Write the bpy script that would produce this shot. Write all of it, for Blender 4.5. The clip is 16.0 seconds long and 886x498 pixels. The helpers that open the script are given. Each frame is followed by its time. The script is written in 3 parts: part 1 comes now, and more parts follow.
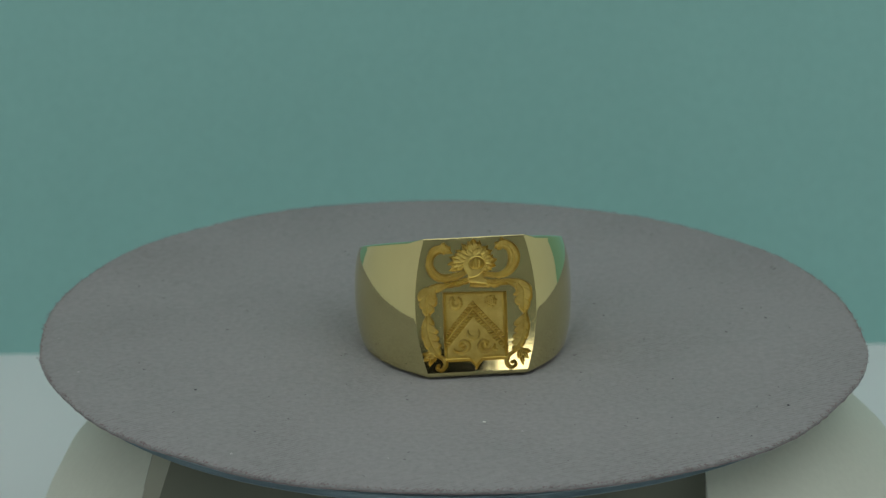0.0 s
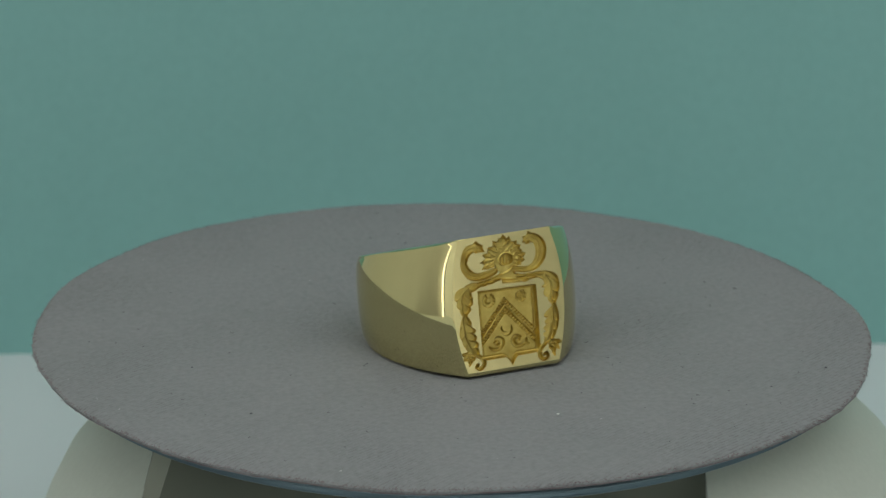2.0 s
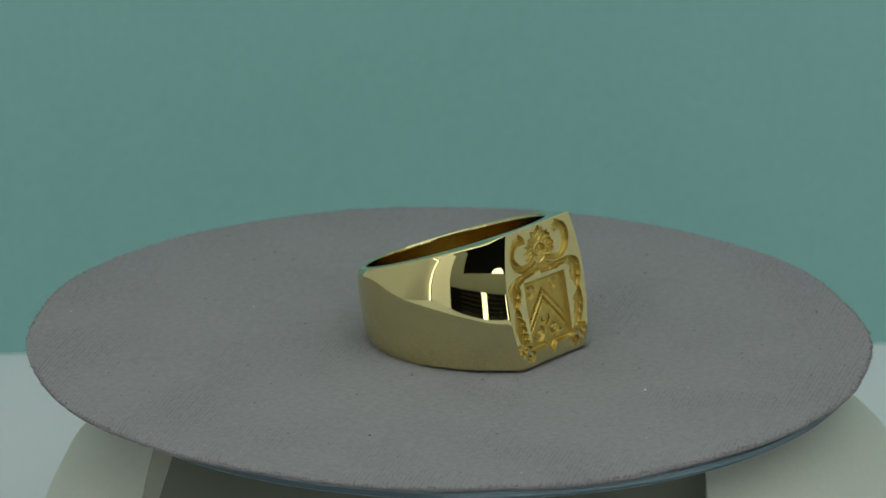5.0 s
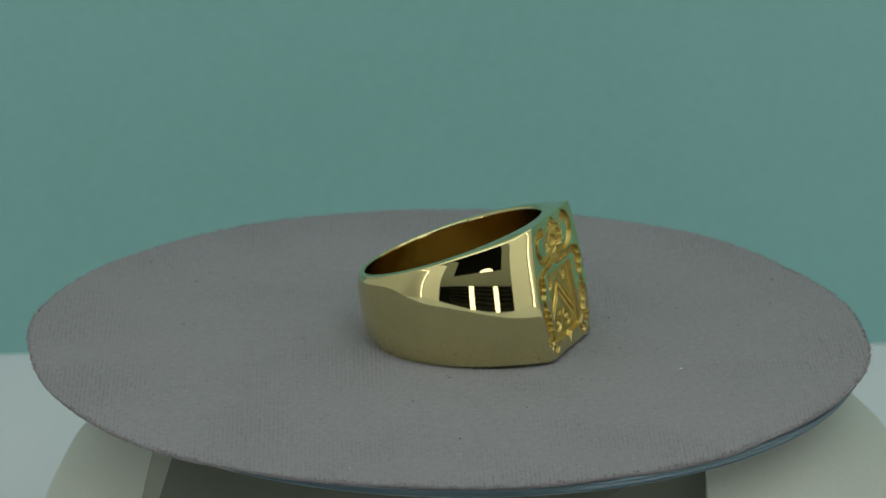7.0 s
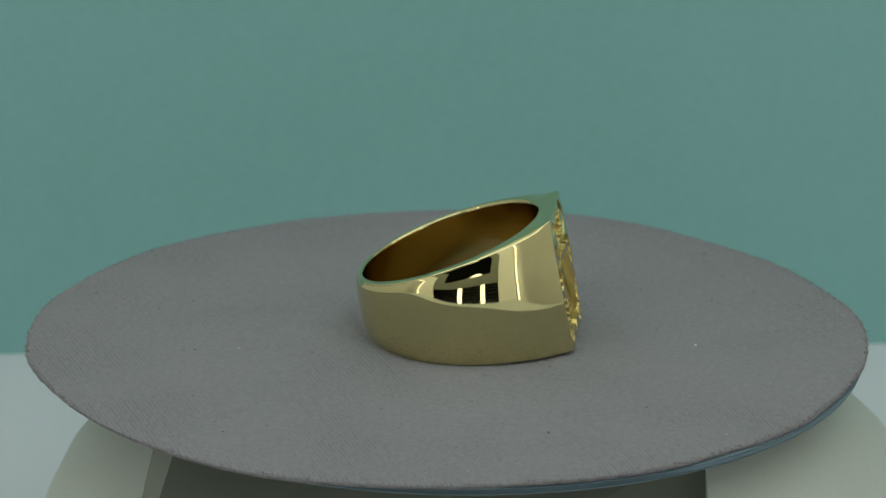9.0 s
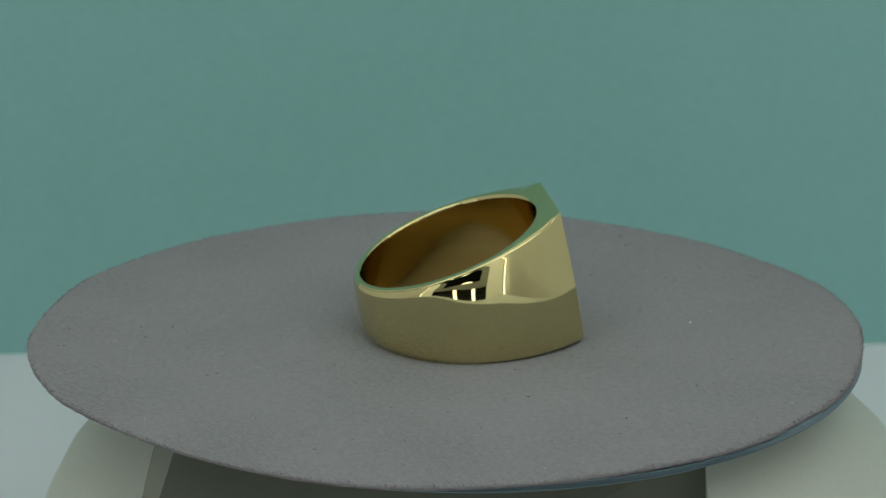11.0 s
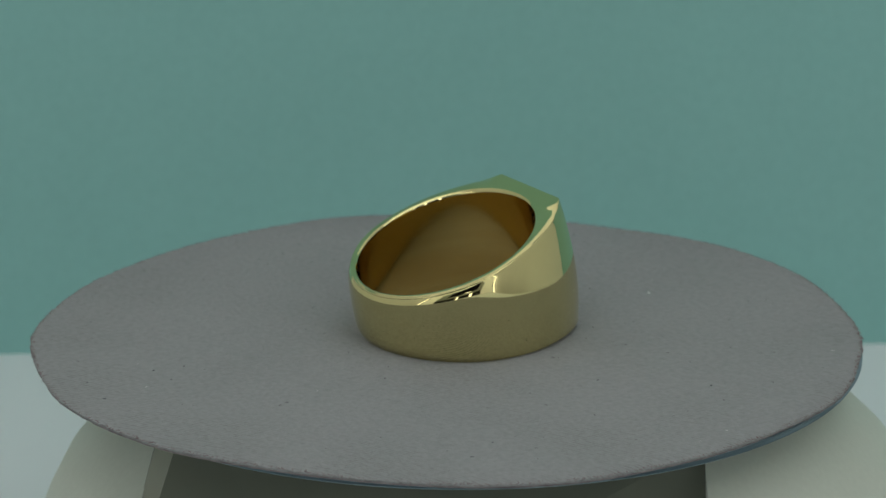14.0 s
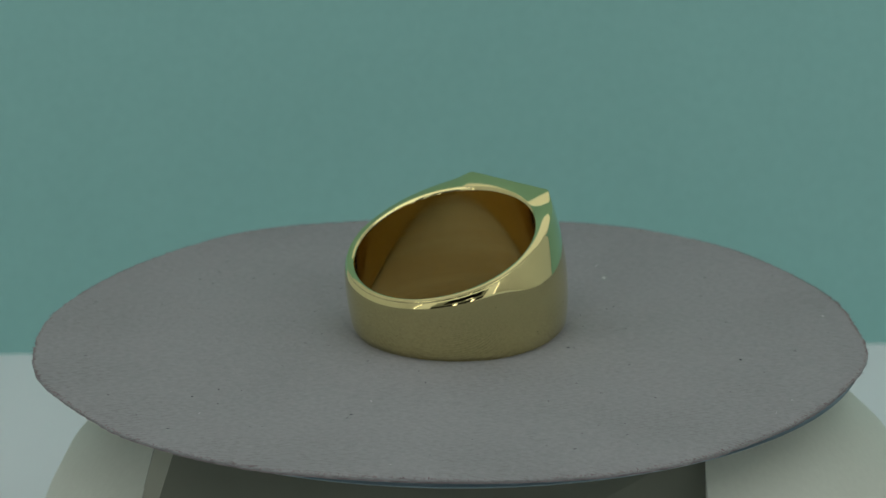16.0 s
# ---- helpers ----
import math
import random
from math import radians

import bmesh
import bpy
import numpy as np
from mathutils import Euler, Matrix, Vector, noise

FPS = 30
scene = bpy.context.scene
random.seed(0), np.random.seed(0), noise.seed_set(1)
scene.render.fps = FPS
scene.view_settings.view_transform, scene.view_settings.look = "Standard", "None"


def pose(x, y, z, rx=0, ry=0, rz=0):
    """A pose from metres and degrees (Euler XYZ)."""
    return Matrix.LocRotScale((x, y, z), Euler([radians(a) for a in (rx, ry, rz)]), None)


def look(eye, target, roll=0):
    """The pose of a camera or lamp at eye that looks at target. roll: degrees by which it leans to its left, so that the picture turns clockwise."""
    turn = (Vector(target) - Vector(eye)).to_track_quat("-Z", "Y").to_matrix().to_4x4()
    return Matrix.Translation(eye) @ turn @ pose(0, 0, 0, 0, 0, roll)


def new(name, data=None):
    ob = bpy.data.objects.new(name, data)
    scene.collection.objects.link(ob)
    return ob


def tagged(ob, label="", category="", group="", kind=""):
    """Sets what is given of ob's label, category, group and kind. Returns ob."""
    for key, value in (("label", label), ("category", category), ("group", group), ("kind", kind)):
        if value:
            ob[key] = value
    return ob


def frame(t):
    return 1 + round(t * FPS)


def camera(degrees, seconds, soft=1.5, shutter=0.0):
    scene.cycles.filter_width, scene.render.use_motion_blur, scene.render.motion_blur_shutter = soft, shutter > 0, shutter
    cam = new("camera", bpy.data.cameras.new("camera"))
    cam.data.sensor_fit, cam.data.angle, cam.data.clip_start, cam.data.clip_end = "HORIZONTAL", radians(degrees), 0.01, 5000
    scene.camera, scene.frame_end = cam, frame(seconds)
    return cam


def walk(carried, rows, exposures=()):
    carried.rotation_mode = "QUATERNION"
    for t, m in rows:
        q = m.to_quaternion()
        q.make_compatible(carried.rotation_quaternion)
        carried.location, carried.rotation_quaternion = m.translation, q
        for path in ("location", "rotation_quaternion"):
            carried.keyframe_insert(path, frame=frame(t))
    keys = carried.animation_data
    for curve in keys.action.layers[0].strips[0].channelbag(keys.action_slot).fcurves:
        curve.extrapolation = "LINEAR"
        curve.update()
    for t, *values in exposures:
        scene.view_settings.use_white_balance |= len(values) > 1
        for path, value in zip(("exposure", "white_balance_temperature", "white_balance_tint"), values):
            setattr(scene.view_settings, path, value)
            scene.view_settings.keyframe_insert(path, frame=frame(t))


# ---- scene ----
# Lens and standpoint: a small macro set, camera half a metre from the turntable's axis.
cam = camera(10.0, 16.0, soft=1.4)
cam.data.dof.use_dof = True
cam.data.dof.focus_distance = 0.508
cam.data.dof.aperture_fstop = 62
EYE = Vector((0.0, -0.5, 0.1749))
PITCH, YAW = radians(18.379), radians(0.122)
AIM = EYE + Vector((-math.sin(YAW) * math.cos(PITCH), math.cos(YAW) * math.cos(PITCH), -math.sin(PITCH)))
VIEW = look(EYE, AIM, -0.74)
walk(cam, [(0.0, VIEW), (16.0, VIEW)], exposures=[(0.0, 0.0), (16.0, 0.0)])
MM = 0.001

# ---------------------------------------------------------------- light
LED_TOP = 1.07
LED_STRIP = 2.6
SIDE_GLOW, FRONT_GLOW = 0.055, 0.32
world = bpy.data.worlds.new("studio_dim")
world.use_nodes = True
world.node_tree.nodes["Background"].inputs["Color"].default_value = (0.6, 0.75, 0.8, 1)
world.node_tree.nodes["Background"].inputs["Strength"].default_value = 0.008
scene.world = world


# ---------------------------------------------------------------- materials
def material(name, colour, rough=0.5, metal=0.0, second=None, scale=50.0, bump=0.0, bump_scale=400.0,
             rough_var=0.0, sheen=0.0, stretch=(1, 1, 1), spots=0.0):
    """A principled material with colour variation at two scales and a fine relief, in object space."""
    m = bpy.data.materials.new(name)
    m.use_nodes = True
    nt = m.node_tree
    b = nt.nodes["Principled BSDF"]
    b.inputs["Roughness"].default_value = rough
    b.inputs["Metallic"].default_value = metal
    if sheen:
        b.inputs["Sheen Weight"].default_value = sheen
    tc = nt.nodes.new("ShaderNodeTexCoord")
    mp = nt.nodes.new("ShaderNodeMapping")
    mp.inputs["Scale"].default_value = stretch
    nt.links.new(tc.outputs["Object"], mp.inputs["Vector"])
    n1 = nt.nodes.new("ShaderNodeTexNoise")
    n1.inputs["Scale"].default_value = scale
    n1.inputs["Detail"].default_value = 6
    nt.links.new(mp.outputs[0], n1.inputs["Vector"])
    mix = nt.nodes.new("ShaderNodeMix")
    mix.data_type = "RGBA"
    second = second or tuple(c * 0.85 for c in colour)
    mix.inputs["A"].default_value = (*colour, 1)
    mix.inputs["B"].default_value = (*second, 1)
    ramp = nt.nodes.new("ShaderNodeMapRange")
    ramp.inputs["From Min"].default_value, ramp.inputs["From Max"].default_value = 0.3, 0.7
    nt.links.new(n1.outputs["Fac"], ramp.inputs["Value"])
    nt.links.new(ramp.outputs[0], mix.inputs["Factor"])
    col = mix.outputs["Result"]
    n2 = nt.nodes.new("ShaderNodeTexNoise")
    n2.inputs["Scale"].default_value = bump_scale
    n2.inputs["Detail"].default_value = 4
    nt.links.new(mp.outputs[0], n2.inputs["Vector"])
    if spots:
        m2 = nt.nodes.new("ShaderNodeMix")
        m2.data_type, m2.blend_type = "RGBA", "MULTIPLY"
        r2 = nt.nodes.new("ShaderNodeMapRange")
        r2.inputs["From Min"].default_value, r2.inputs["From Max"].default_value = 0.2, 0.8
        r2.inputs["To Min"].default_value, r2.inputs["To Max"].default_value = 1 - spots, 1 + spots * 0.4
        nt.links.new(n2.outputs["Fac"], r2.inputs["Value"])
        m2.inputs["Factor"].default_value = 1.0
        nt.links.new(col, m2.inputs["A"])
        nt.links.new(r2.outputs[0], m2.inputs["B"])
        col = m2.outputs["Result"]
    nt.links.new(col, b.inputs["Base Color"])
    if rough_var:
        r3 = nt.nodes.new("ShaderNodeMapRange")
        r3.inputs["To Min"].default_value, r3.inputs["To Max"].default_value = max(rough - rough_var, 0.01), rough + rough_var
        nt.links.new(n1.outputs["Fac"], r3.inputs["Value"])
        nt.links.new(r3.outputs[0], b.inputs["Roughness"])
    if bump:
        bp = nt.nodes.new("ShaderNodeBump")
        bp.inputs["Strength"].default_value = 1.0
        bp.inputs["Distance"].default_value = bump
        nt.links.new(n2.outputs["Fac"], bp.inputs["Height"])
        nt.links.new(bp.outputs[0], b.inputs["Normal"])
    return m


def glow(name, colour, strength):
    m = bpy.data.materials.new(name)
    m.use_nodes = True
    b = m.node_tree.nodes["Principled BSDF"]
    b.inputs["Base Color"].default_value = (0.8, 0.8, 0.8, 1)
    b.inputs["Emission Color"].default_value = (*colour, 1)
    b.inputs["Emission Strength"].default_value = strength
    return m


def felt_material():
    """Grey-mauve ribbed cloth: diagonal ribs, nap noise, faint soiling."""
    m = material("grey_felt", (0.256, 0.256, 0.262), 0.95, 0, (0.240, 0.244, 0.248), 60, 0.00017, 1700, spots=0.17)
    nt = m.node_tree
    bump = [n for n in nt.nodes if n.type == "BUMP"][0]
    tc = [n for n in nt.nodes if n.type == "TEX_COORD"][0]
    wv = nt.nodes.new("ShaderNodeTexWave")
    wv.bands_direction = "X"
    wv.inputs["Scale"].default_value = 690
    wv.inputs["Distortion"].default_value = 1.6
    wv.inputs["Detail"].default_value = 2
    wv.inputs["Detail Scale"].default_value = 1.5
    mp = nt.nodes.new("ShaderNodeMapping")
    mp.inputs["Rotation"].default_value = (0, 0, radians(-121))
    mp.inputs["Scale"].default_value = (1, 1, 0)
    nt.links.new(tc.outputs["Object"], mp.inputs["Vector"])
    nt.links.new(mp.outputs[0], wv.inputs["Vector"])
    worn = nt.nodes.new("ShaderNodeTexNoise")
    worn.inputs["Scale"].default_value = 70
    nt.links.new(tc.outputs["Object"], worn.inputs["Vector"])
    fade = nt.nodes.new("ShaderNodeMapRange")
    fade.inputs["From Min"].default_value, fade.inputs["From Max"].default_value = 0.42, 0.68
    nt.links.new(worn.outputs["Fac"], fade.inputs["Value"])
    rib = nt.nodes.new("ShaderNodeMath")
    rib.operation = "MULTIPLY"
    nt.links.new(wv.outputs["Fac"], rib.inputs[0])
    nt.links.new(fade.outputs[0], rib.inputs[1])
    b2 = nt.nodes.new("ShaderNodeBump")
    b2.inputs["Distance"].default_value = 0.00006
    nt.links.new(rib.outputs[0], b2.inputs["Height"])
    nt.links.new(bump.outputs[0], b2.inputs["Normal"])
    nt.links.new(b2.outputs[0], nt.nodes["Principled BSDF"].inputs["Normal"])
    # groove shade put into the colour as broken dots, with darker ground weave between ribs
    dot_noise = nt.nodes.new("ShaderNodeTexNoise")
    dot_noise.inputs["Scale"].default_value = 1500
    dot_noise.inputs["Detail"].default_value = 1
    squash = nt.nodes.new("ShaderNodeMapping")
    squash.inputs["Scale"].default_value = (1.6, 0.7, 0)
    nt.links.new(mp.outputs[0], squash.inputs["Vector"])
    nt.links.new(squash.outputs[0], dot_noise.inputs["Vector"])
    dots = nt.nodes.new("ShaderNodeMapRange")
    dots.inputs["From Min"].default_value, dots.inputs["From Max"].default_value = 0.40, 0.58
    nt.links.new(dot_noise.outputs["Fac"], dots.inputs["Value"])
    groove = nt.nodes.new("ShaderNodeMapRange")
    groove.inputs["From Min"].default_value, groove.inputs["From Max"].default_value = 0.24, 0.03
    nt.links.new(wv.outputs["Fac"], groove.inputs["Value"])
    reach = nt.nodes.new("ShaderNodeVectorMath")
    reach.operation = "LENGTH"
    nt.links.new(tc.outputs["Object"], reach.inputs[0])
    outer = nt.nodes.new("ShaderNodeMapRange")
    outer.inputs["From Min"].default_value, outer.inputs["From Max"].default_value = 0.030, 0.043
    outer.inputs["To Max"].default_value = 0.16
    nt.links.new(reach.outputs["Value"], outer.inputs["Value"])
    patch = nt.nodes.new("ShaderNodeMath")
    nt.links.new(worn.outputs["Fac"], patch.inputs[0])
    nt.links.new(outer.outputs[0], patch.inputs[1])
    wear = nt.nodes.new("ShaderNodeMapRange")
    wear.inputs["From Min"].default_value, wear.inputs["From Max"].default_value = 0.46, 0.70
    wear.inputs["To Min"].default_value, wear.inputs["To Max"].default_value = 0.02, 0.5
    nt.links.new(patch.outputs[0], wear.inputs["Value"])
    show = wear.outputs[0]
    for other in (dots, groove):
        mul = nt.nodes.new("ShaderNodeMath")
        mul.operation = "MULTIPLY"
        nt.links.new(show, mul.inputs[0])
        nt.links.new(other.outputs[0], mul.inputs[1])
        show = mul.outputs[0]
    bsdf = nt.nodes["Principled BSDF"]
    weave_shade = nt.nodes.new("ShaderNodeMix")
    weave_shade.data_type = "RGBA"
    nt.links.new(bsdf.inputs["Base Color"].links[0].from_socket, weave_shade.inputs["A"])
    weave_shade.inputs["B"].default_value = (0.12, 0.10, 0.105, 1)
    nt.links.new(show, weave_shade.inputs["Factor"])
    nt.links.new(weave_shade.outputs["Result"], bsdf.inputs["Base Color"])
    return m


GOLD = material("polished_gold", (0.71, 0.63, 0.315), 0.035, 1.0, (0.69, 0.61, 0.30), 260, 0.0000012, 900, rough_var=0.02)
GOLD_IN = material("satin_gold_bore", (0.77, 0.58, 0.215), 0.11, 1.0, (0.71, 0.50, 0.165), 420, 0.000003, 1800, rough_var=0.05, stretch=(0.12, 0.12, 1.6))
GOLD_CUT = material("cut_gold", (0.64, 0.505, 0.15), 0.36, 1.0, (0.50, 0.355, 0.085), 900, 0.000009, 5200, rough_var=0.08)
FELT = felt_material()
FRAY_DARK = material("dark_reddish_fray", (0.11, 0.055, 0.06), 0.95, 0, (0.26, 0.22, 0.22), 900)
FRAY = material("frayed_felt_edge", (0.27, 0.235, 0.24), 0.95, 0, (0.13, 0.10, 0.11), 700, 0.0001, 3000)
LINT_DARK = material("dark_lint", (0.06, 0.06, 0.07), 0.9)
LINT_PALE = material("pale_lint", (0.75, 0.74, 0.72), 0.9)
BLUE = material("pale_blue_plastic", (0.19, 0.27, 0.31), 0.5, 0, (0.165, 0.24, 0.28), 120, 0.00001, 900, rough_var=0.08)
CREAM = material("cream_plastic", (0.555, 0.585, 0.51), 0.55, 0, (0.53, 0.56, 0.485), 30, 0.000015, 1500, spots=0.05)
# the notch in the cream base: its shade put into two darker colours
NOTCH_SHADE = material("notch_shade_plastic", (0.165, 0.175, 0.135), 0.6, 0, (0.145, 0.155, 0.118), 60, 0.00002, 900)
CHEEK_SHADE = material("cheek_shade_plastic", (0.36, 0.37, 0.30), 0.6, 0, (0.33, 0.34, 0.275), 60, 0.00002, 900)
TABLE = material("white_table", (0.71, 0.745, 0.755), 0.5, 0, (0.685, 0.73, 0.74), 8, 0.00002, 500)
TEAL = material("teal_card", (0.262, 0.508, 0.478), 0.9, 0, (0.248, 0.488, 0.462), 14, 0.00003, 900, spots=0.05)
WHITE_CLOTH = material("glowing_tent_cloth", (0.68, 0.68, 0.65), 0.85, 0, (0.64, 0.64, 0.61), 12, 0.0001, 700)
FRONT_CLOTH = material("glowing_front_cloth", (0.80, 0.80, 0.77), 0.85, 0, (0.77, 0.77, 0.74), 12, 0.0001, 700)
# emission added to the cloth itself, in place of lamps outside the tent
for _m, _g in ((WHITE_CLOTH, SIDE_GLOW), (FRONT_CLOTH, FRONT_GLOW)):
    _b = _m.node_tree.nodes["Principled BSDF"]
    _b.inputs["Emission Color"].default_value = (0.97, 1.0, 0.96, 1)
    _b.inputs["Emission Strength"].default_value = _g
SLAT = material("grey_slats", (0.13, 0.13, 0.125), 0.6, 0, (0.10, 0.10, 0.095), 40)
MARK = material("brown_mark", (0.16, 0.24, 0.20), 0.9)
PLAIN_WHITE = material("white_plastic", (0.75, 0.75, 0.74), 0.5, 0, (0.72, 0.72, 0.71), 20)
GREY_LIP = material("grey_front_lip", (0.37, 0.38, 0.34), 0.7, 0, (0.345, 0.355, 0.315), 20, 0.00002, 500)
BLACK = material("dark_room", (0.02, 0.02, 0.022), 0.8, 0, (0.015, 0.015, 0.017), 4)
LED = glow("led_diffuser", (0.94, 1.0, 0.995), LED_TOP)
STRIP = glow("led_strip_glow", (1.0, 0.98, 0.92), LED_STRIP)


# ---------------------------------------------------------------- helpers
def part(name, bm, mat, parent=None, label="", smooth=None):
    """Links a bmesh as one mesh object, under parent if there is one."""
    me = bpy.data.meshes.new(name)
    bm.to_mesh(me)
    bm.free()
    for x in (mat if isinstance(mat, (list, tuple)) else [mat]):
        me.materials.append(x)
    if smooth is not None:
        me.polygons.foreach_set("use_smooth", [True] * len(me.polygons))
        me.set_sharp_from_angle(angle=radians(smooth))
    ob = new(name, me)
    ob.parent = parent
    if label:
        ob["label"] = label
    return ob


def box(x0, x1, y0, y1, z0, z1, bevel=0.0):
    bm = bmesh.new()
    bmesh.ops.create_cube(bm, size=1.0)
    for v in bm.verts:
        v.co = Vector(((x0 + x1) / 2 + v.co.x * (x1 - x0), (y0 + y1) / 2 + v.co.y * (y1 - y0), (z0 + z1) / 2 + v.co.z * (z1 - z0)))
    if bevel:
        bmesh.ops.bevel(bm, geom=bm.edges[:], offset=bevel, segments=2, affect="EDGES", profile=0.5)
    return bm


def lathe(profile, n=128):
    """A turned solid from (radius, height) pairs, closed at both ends."""
    bm = bmesh.new()
    rings = []
    for r, z in profile:
        rings.append([bm.verts.new((r * math.cos(2 * math.pi * k / n), r * math.sin(2 * math.pi * k / n), z)) for k in range(n)])
    for a, b in zip(rings, rings[1:]):
        for k in range(n):
            bm.faces.new((a[k], a[(k + 1) % n], b[(k + 1) % n], b[k]))
    bm.faces.new(rings[0][::-1])
    bm.faces.new(rings[-1])
    bmesh.ops.recalc_face_normals(bm, faces=bm.faces[:])
    return bm


def fan_grid(rows, close_u=True):
    """Quads through a list of equal rows of points."""
    bm = bmesh.new()
    vs = [[bm.verts.new(p) for p in row] for row in rows]
    for a, b in zip(vs, vs[1:]):
        n = len(a)
        for k in range(n if close_u else n - 1):
            bm.faces.new((a[k], a[(k + 1) % n], b[(k + 1) % n], b[k]))
    return bm


# ---------------------------------------------------------------- the light box round the set
TABLE_Z, BACK_Y = -0.035, 0.0925
DESK_Z = -0.095
tagged(part("desk", box(-0.8, 0.8, -0.90, 0.30, DESK_Z - 0.03, DESK_Z, 0.003), BLACK), "dark desk top under the light tent", "desk", kind="structure")
tagged(part("table", box(-0.20, 0.20, -0.235, 0.149, DESK_Z, TABLE_Z, 0.002), TABLE), "smooth white table block inside the light tent", "table", kind="structure")


def backdrop():
    """Upright teal card whose foot meets the board with a small sweep."""
    rows = []
    prof = [(BACK_Y - 0.0002, TABLE_Z - 0.001), (BACK_Y, TABLE_Z + 0.0016), (BACK_Y + 0.001, 0.03), (BACK_Y + 0.002, 0.07), (BACK_Y + 0.003, 0.124)]
    for y, z in prof:
        rows.append([(x, y, z) for x in np.linspace(-0.31, 0.31, 9)])
    for y, z in prof[::-1]:
        rows.append([(x, y + 0.0015, z) for x in np.linspace(-0.31, 0.31, 9)])
    bm = fan_grid(rows, close_u=False)
    bmesh.ops.recalc_face_normals(bm, faces=bm.faces[:])
    return tagged(part("backdrop", bm, TEAL, smooth=60), "plain matt teal card backdrop behind the turntable", "backdrop", kind="structure")


def backdrop_mark(x, z):
    """A small brown mark on the card."""
    bm = bmesh.new()
    bmesh.ops.create_icosphere(bm, subdivisions=2, radius=0.00035)
    for v in bm.verts:
        v.co = Vector((x + v.co.x, BACK_Y + 0.0015 + v.co.y * 0.2, z + v.co.z * 1.2))
    return part("mark", bm, MARK, CARD, "small brown mark")


CARD = backdrop()
backdrop_mark(0.0217, -0.0075)


def slab(x0, y0, x1, y1, z0, z1, thick):
    """An upright wall of some thickness along the line from (x0, y0) to (x1, y1)."""
    bm = bmesh.new()
    d = Vector((x1 - x0, y1 - y0, 0)).normalized()
    nrm = Vector((-d.y, d.x, 0)) * thick
    base = [Vector((x0, y0, 0)), Vector((x1, y1, 0)), Vector((x1, y1, 0)) + nrm, Vector((x0, y0, 0)) + nrm]
    a = [bm.verts.new((p.x, p.y, z0)) for p in base]
    b = [bm.verts.new((p.x, p.y, z1)) for p in base]
    for k in range(4):
        bm.faces.new((a[k], a[(k + 1) % 4], b[(k + 1) % 4], b[k]))
    bm.faces.new(a[::-1])
    bm.faces.new(b)
    bmesh.ops.recalc_face_normals(bm, faces=bm.faces[:])
    return bm


def joined(parts):
    bm = bmesh.new()
    for a in parts:
        me = bpy.data.meshes.new("tmp")
        a.to_mesh(me)
        a.free()
        bm.from_mesh(me)
        bpy.data.meshes.remove(me)
    return bm


CLOTH_LABEL = "white translucent cloth side of the light tent, outside light added as its own glow"
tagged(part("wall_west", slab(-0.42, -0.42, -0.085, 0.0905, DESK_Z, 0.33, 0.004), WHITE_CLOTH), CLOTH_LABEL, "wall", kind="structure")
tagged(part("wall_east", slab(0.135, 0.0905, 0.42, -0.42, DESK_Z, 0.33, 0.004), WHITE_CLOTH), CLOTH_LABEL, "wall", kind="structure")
# back cloth is unseen, added with a glow to brighten the ring's top edge
tagged(part("wall_back", box(-0.46, 0.46, 0.15, 0.158, DESK_Z, 0.33), FRONT_CLOTH), "unseen white cloth back of the light tent above the card, with an added glow", "wall", kind="structure")
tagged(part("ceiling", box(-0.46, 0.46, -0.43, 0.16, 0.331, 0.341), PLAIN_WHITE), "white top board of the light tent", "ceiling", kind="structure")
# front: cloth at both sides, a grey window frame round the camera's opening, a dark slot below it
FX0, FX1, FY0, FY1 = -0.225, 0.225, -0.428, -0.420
tagged(part("wall_front", joined([box(-0.425, FX0, FY0, FY1, DESK_Z, 0.33), box(FX1, 0.425, FY0, FY1, DESK_Z, 0.33), box(FX0, FX1, FY0, FY1, 0.25, 0.33)]), FRONT_CLOTH), "white cloth front of the light tent with an opening and an added glow", "wall", kind="structure")
tagged(part("front_frame", joined([box(FX0, FX1, FY0, FY1, 0.005, 0.064, 0.001), box(FX0, -0.135, FY0 + 0.001, FY1 - 0.001, 0.064, 0.25), box(0.165, FX1, FY0 + 0.001, FY1 - 0.001, 0.064, 0.25)]), GREY_LIP), "grey frame round the camera opening of the tent", "frame", kind="structure")
tagged(part("wall_room", box(-0.8, 0.8, -0.92, -0.90, -0.125, 0.60), BLACK), "dark wall of the unlit room behind the camera", "wall", kind="structure")


def led_panel():
    ob = tagged(new("ceiling_lamp"), "white LED light panel under the top of the light box", "lamp")
    part("panel_frame", box(-0.33, 0.33, -0.34, 0.06, 0.322, 0.3305, 0.002), PLAIN_WHITE, ob)
    part("diffuser", box(-0.32, 0.32, -0.33, 0.05, 0.318, 0.3215), LED, ob, "glowing white diffuser")
    return ob


led_panel()


def led_strip(x, y, z, h, w, label):
    ob = tagged(new("led_strip"), label, "lamp", "strip lamps at the front of the tent")
    ob.location = (x, y, z)
    part("housing", box(-w - 0.002, w + 0.002, -0.008, 0.0, 0, h, 0.001), BLACK, ob)
    part("tube", box(-w, w, 0.0002, 0.002, 0.002, h - 0.002), STRIP, ob, "glowing white tube")
    return ob


for sx in (-0.02, 0.125):
    led_strip(sx, -0.45, DESK_Z, 0.105, 0.014, "short white LED strip lamp below the opening")
for sx in (-0.395, 0.385):
    led_strip(sx, -0.411, DESK_Z, 0.40, 0.007, "tall thin white LED strip lamp in the tent corner")


